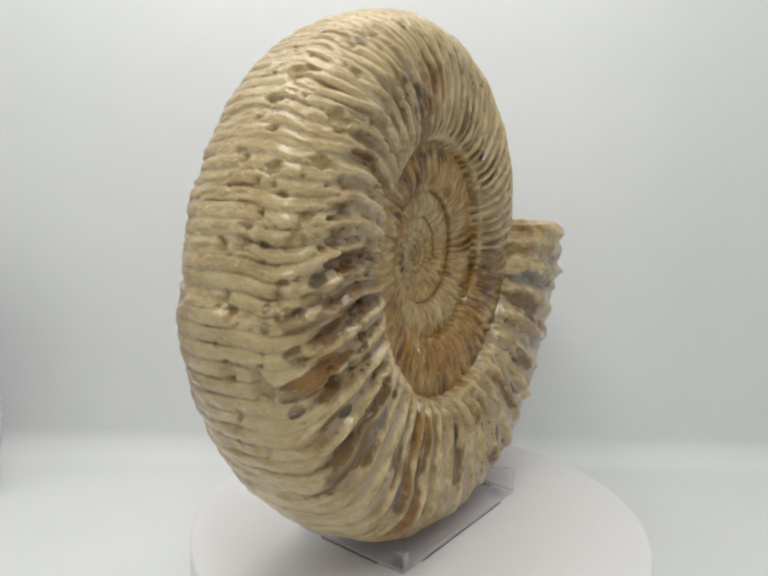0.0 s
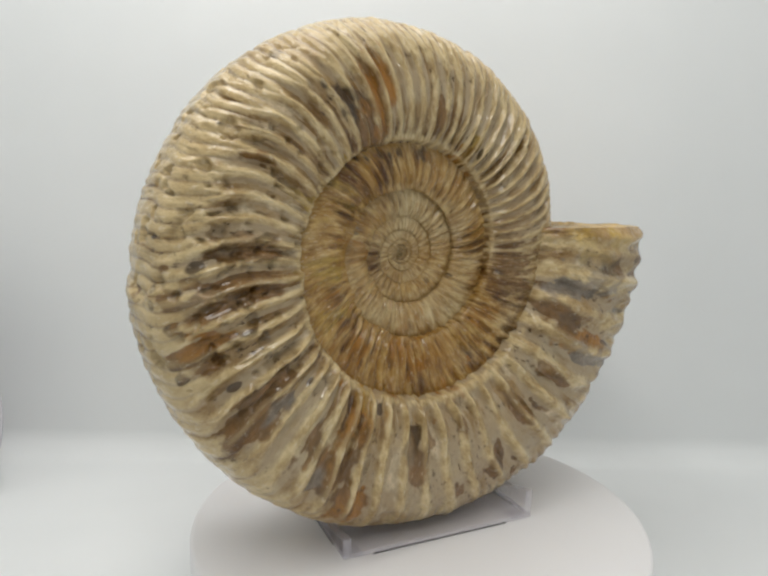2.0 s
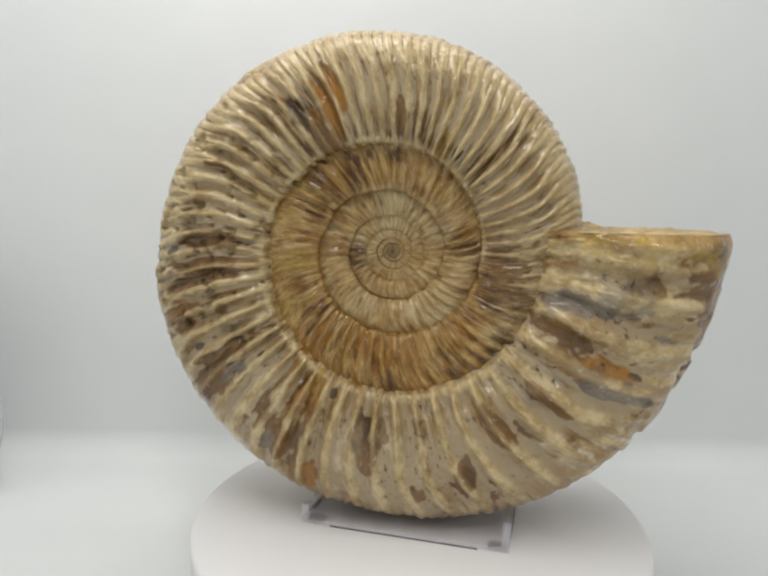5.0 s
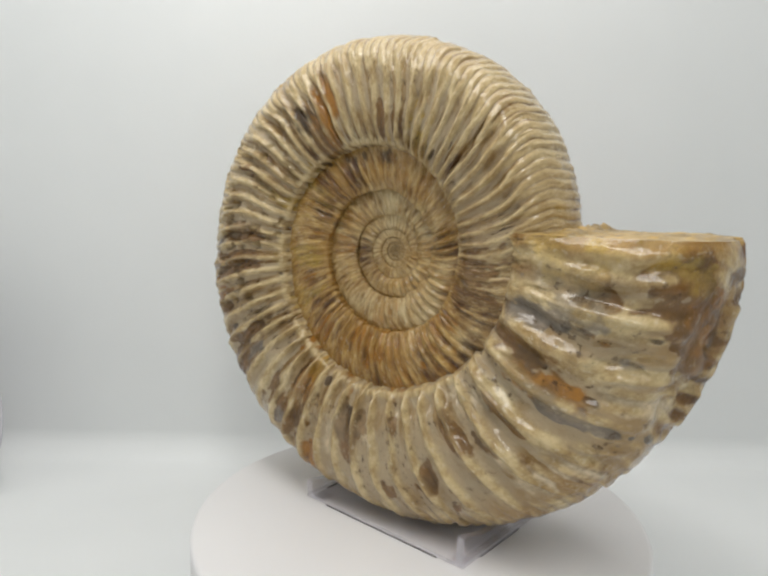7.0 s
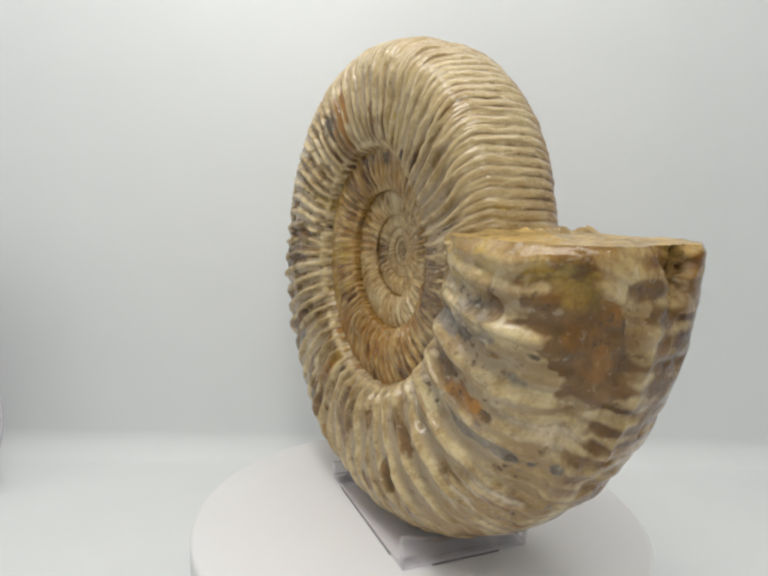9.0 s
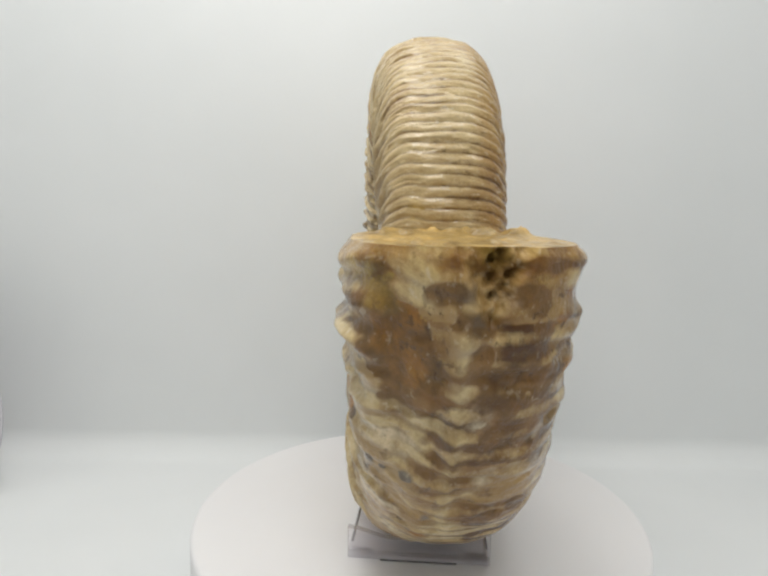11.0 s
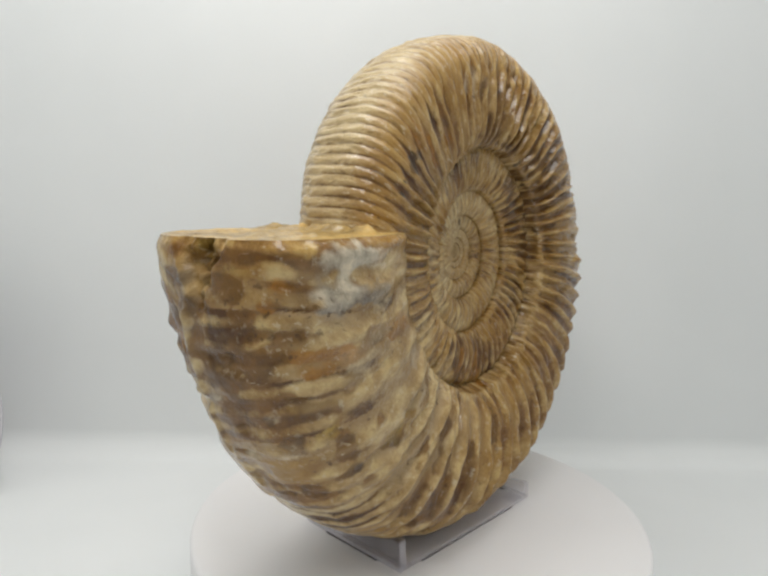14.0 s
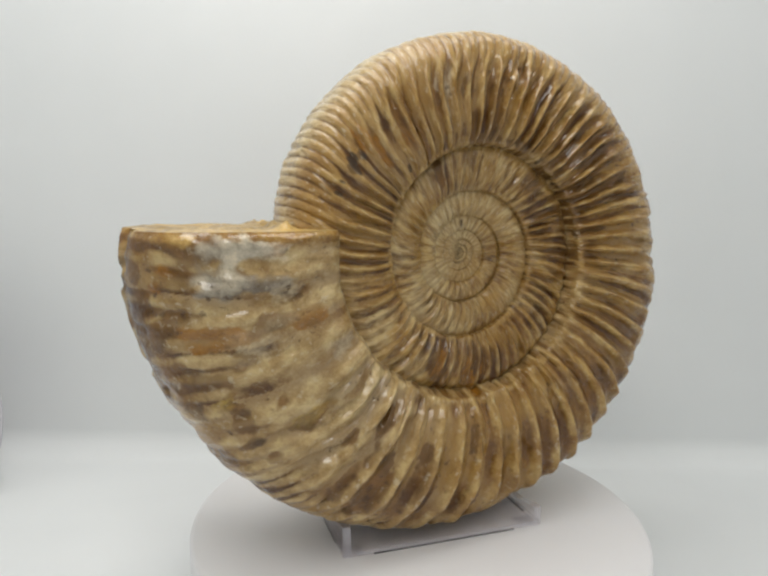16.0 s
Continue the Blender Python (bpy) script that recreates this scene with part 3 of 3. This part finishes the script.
def add_stone(name, p, faces, rib, warm, pick, dull, flow, calm, parent, label=""):
    v = p.reshape(-1, 3)
    col, mask = stained(v, flow.reshape(-1, 3))
    ob = mesh_object(name, (np.stack([v[:, 0], -v[:, 1], v[:, 2]], -1) * S).tolist(), faces.tolist(), STONE)
    for key, value in (("rib", rib), ("warm", warm), ("mask", mask), ("pick", pick), ("dull", dull), ("calm", calm)):
        ob.data.attributes.new(key, "FLOAT", "POINT").data.foreach_set("value", np.ascontiguousarray(value.reshape(-1), np.float32))
    rgba = np.concatenate([col, np.ones((len(col), 1))], 1)
    ob.data.attributes.new("stain", "FLOAT_COLOR", "POINT").data.foreach_set("color", np.ascontiguousarray(rgba.reshape(-1), np.float32))
    ob.data.attributes.new("flow", "FLOAT_VECTOR", "POINT").data.foreach_set("vector", np.ascontiguousarray(flow.reshape(-1), np.float32))
    ob.parent = parent
    ob.location = (CU * S, -CN * S, CZ * S + 0.513 * S)
    return tagged(ob, label)


def tube_part(name, th0, th1, steps, around, parent, label=""):
    p, rib, warm, hollow, pick, flow, calm = tube(th0, th1, steps, around)
    rib = rib * (1 - hollow) + 0.5 * hollow
    return add_stone(name, p, grid_faces(steps, around, True), rib, np.maximum(warm, 0.7 * hollow), pick, hollow, flow, calm, parent, label)


OUTER_STEPS, AROUND = 1500, 230


def cut_face(parent):
    """The sawn aperture: a slightly rough flat face across the whorl."""
    rim = tube(0, 373 * 3 / (OUTER_STEPS - 1), 4, AROUND)[0][0]
    centre = rim.mean(axis=0)
    ks = np.linspace(1.0, 0.0, 30)[:-1]
    v = np.concatenate([centre + (rim - centre) * k for k in ks] + [centre[None]])
    inner = np.clip((np.arange(len(v)) // AROUND) / 4, 0, 1)
    v[:, 2] += inner * (0.001 + (fbm(v * 50, 4) - 0.5) * 0.010)
    # crust of matrix where the earlier turn rises out of the face
    crust = np.exp(-((v[:, 0] - 0.302) / 0.012) ** 2) * smooth(0.105, 0.08, np.abs(v[:, 1]))
    v[:, 2] += inner * crust * (0.005 + 0.018 * (fbm(v * 75 + 4, 3) - 0.45))
    faces = grid_faces(len(ks), AROUND, True).tolist()
    last = (len(ks) - 1) * AROUND
    faces += [[last + j, last + (j + 1) % AROUND, len(v) - 1] for j in range(AROUND)]
    me_rib, me_warm = np.full(len(v), 0.42), np.full(len(v), 1.0)
    col, mask = np.tile(np.array((0.50, 0.34, 0.12)), (len(v), 1)), np.full(len(v), 0.9)
    ob = mesh_object("aperture_face", (np.stack([v[:, 0], -v[:, 1], v[:, 2]], -1) * S).tolist(), faces, STONE)
    for key, value in (("rib", me_rib), ("warm", me_warm), ("mask", mask), ("pick", me_rib), ("dull", me_rib), ("calm", me_rib * 0)):
        ob.data.attributes.new(key, "FLOAT", "POINT").data.foreach_set("value", np.ascontiguousarray(value, np.float32))
    rgba = np.concatenate([col, np.ones((len(col), 1))], 1)
    ob.data.attributes.new("stain", "FLOAT_COLOR", "POINT").data.foreach_set("color", np.ascontiguousarray(rgba.reshape(-1), np.float32))
    ob.parent = parent
    ob.location = (CU * S, -CN * S, CZ * S + 0.513 * S)
    ob.data.attributes.new("flow", "FLOAT_VECTOR", "POINT").data.foreach_set("vector", np.ascontiguousarray((v * S / 0.02).reshape(-1), np.float32))
    return tagged(ob, "sawn ochre face closing the last whorl")


def ammonite():
    root = new("ammonite_fossil")
    tube_part("outer_whorl", 0, 373, OUTER_STEPS, AROUND, root, "ribbed cream and brown outer whorl")
    tube_part("middle_whorl", 352, 732, 900, 110, root)
    tube_part("inner_whorl", 712, 1092, 640, 90, root)
    tube_part("inner_whorl", 1072, 3960, 1300, 48, root)
    cut_face(root)
    return tagged(root, "large polished cream and brown ribbed ammonite fossil on a clear stand", "fossil")


AMMONITE = ammonite()
AMMONITE.location = (0, 0, TOP)


# ---- acrylic stand ----
def acrylic(name, body, tint, gloss_share):
    """Clear sheet: lets most light through, with a polished reflection."""
    m, nt, b = material(name, 0.10)
    b.inputs["Base Color"].default_value = (*tint, 1)
    clear, gloss = nt.nodes.new("ShaderNodeBsdfTransparent"), nt.nodes.new("ShaderNodeBsdfGlossy")
    clear.inputs[0].default_value = (0.985, 0.98, 0.99, 1)
    gloss.inputs["Roughness"].default_value = 0.05
    sheet, out = nt.nodes.new("ShaderNodeMixShader"), nt.nodes.new("ShaderNodeMixShader")
    sheet.inputs[0].default_value, out.inputs[0].default_value = body, gloss_share
    nt.links.new(clear.outputs[0], sheet.inputs[1])
    nt.links.new(b.outputs[0], sheet.inputs[2])
    nt.links.new(sheet.outputs[0], out.inputs[1])
    nt.links.new(gloss.outputs[0], out.inputs[2])
    nt.links.new(out.outputs[0], nt.nodes["Material Output"].inputs[0])
    return m


ACRYLIC = acrylic("clear_acrylic", 0.03, (0.82, 0.80, 0.86), 0.045)
ACRYLIC_EDGE = acrylic("clear_acrylic_cut_edge", 0.38, (0.62, 0.59, 0.66), 0.16)


# dark colour that stands in for the shade in the gap under the plate
GAP_SHADE = white_material("dark_gap_shade", (0.10, 0.095, 0.09), (0.15, 0.14, 0.135), 60, 0.6, 0.05)


def sheet_part(name, bm, parent):
    """A plate whose narrow sawn edges look denser than its faces."""
    widest = max(f.calc_area() for f in bm.faces)
    for f in bm.faces:
        f.material_index = 0 if f.calc_area() > 0.5 * widest else 1
    ob = part(name, bm, ACRYLIC, parent)
    ob.data.materials.append(ACRYLIC_EDGE)
    return ob


def end_plate_bm(u, lean, n0, n1, low, high, t):
    """An upright plate across the stand, its top edge hollowed for the shell."""
    line = [(n0, 0.0), (n1, 0.0)]
    for k in range(13):
        f = k / 12
        dip = smooth(0.0, 0.3, f) * smooth(0.0, 0.3, 1 - f)
        line.append((n1 + (n0 - n1) * f, high + (low - high) * float(dip)))
    bm = bmesh.new()
    a, b = ([bm.verts.new((u + d + lean * z, n, z)) for n, z in line] for d in (-t / 2, t / 2))
    bm.faces.new(a)
    bm.faces.new(b[::-1])
    for k in range(len(line)):
        j = (k + 1) % len(line)
        bm.faces.new((a[j], a[k], b[k], b[j]))
    bmesh.ops.recalc_face_normals(bm, faces=bm.faces)
    return bm


def stand():
    root = new("display_stand")
    u0, u1, n0, n1, t, wall = -0.168 * S, 0.158 * S, -0.096 * S, 0.107 * S, 0.0028, 0.0042
    sheet_part("base_plate", box_bm(u0, u1, n0, n1, 0.0008, t), root)
    a, e = 0.016, 0.0008
    # added dark strips: the shadowed gap below each side of the plate
    for x0, x1, y0, y1 in ((u0 + a, u1 - a, n0, n0 + e), (u0 + a, u1 - a, n1 - e, n1), (u0, u0 + e, n0 + a, n1 - a), (u1 - e, u1, n0 + a, n1 - a)):
        part("gap_shade_strip", box_bm(x0, x1, y0, y1, 0.0, 0.0007), GAP_SHADE, root, "thin dark grey strip standing in for the shade under the plate")
    for x in (u0 + 0.006, u1 - 0.006):
        for y in (n0 + 0.006, n1 - 0.006):
            part("foot", box_bm(x - 0.005, x + 0.005, y - 0.005, y + 0.005, 0.0, 0.0007), ACRYLIC, root)
    sheet_part("end_plate", end_plate_bm(u0 + wall / 2, -0.05, n0, n1, 0.014 * S, 0.024 * S, wall), root).location.z = t
    sheet_part("end_plate", end_plate_bm(u1 - wall / 2, 0.05, n0, n1, 0.026 * S, 0.040 * S, wall), root).location.z = t
    root.location = (0, 0, TOP)
    for ob in root.children:
        ob.visible_shadow = False
    return tagged(root, "low clear acrylic display stand under the fossil", "stand")


STAND = stand()

# ---- turning ----
NUDGE = (0.5, 0.1, 0, -0.3, -0.25, 0, 0.1, 0.2, 0.1, 0, 0, 0, 0, 0.2, 0, 0, -0.1, 0, 0, 0, 0, 0, 0, -0.1, 0.1, -0.1, 0, 0.1, 0.05, 0, 0, -0.1, -0.1)


def motions():
    for thing, z, turn in ((TABLE, 0.0, 58), (STAND, TOP, 51), (AMMONITE, TOP, 58)):
        walk(thing, [(0.5 * k, pose(0, 0, z, 0, 0, turn - 13.24 * 0.5 * k + d)) for k, d in enumerate(NUDGE)])


motions()
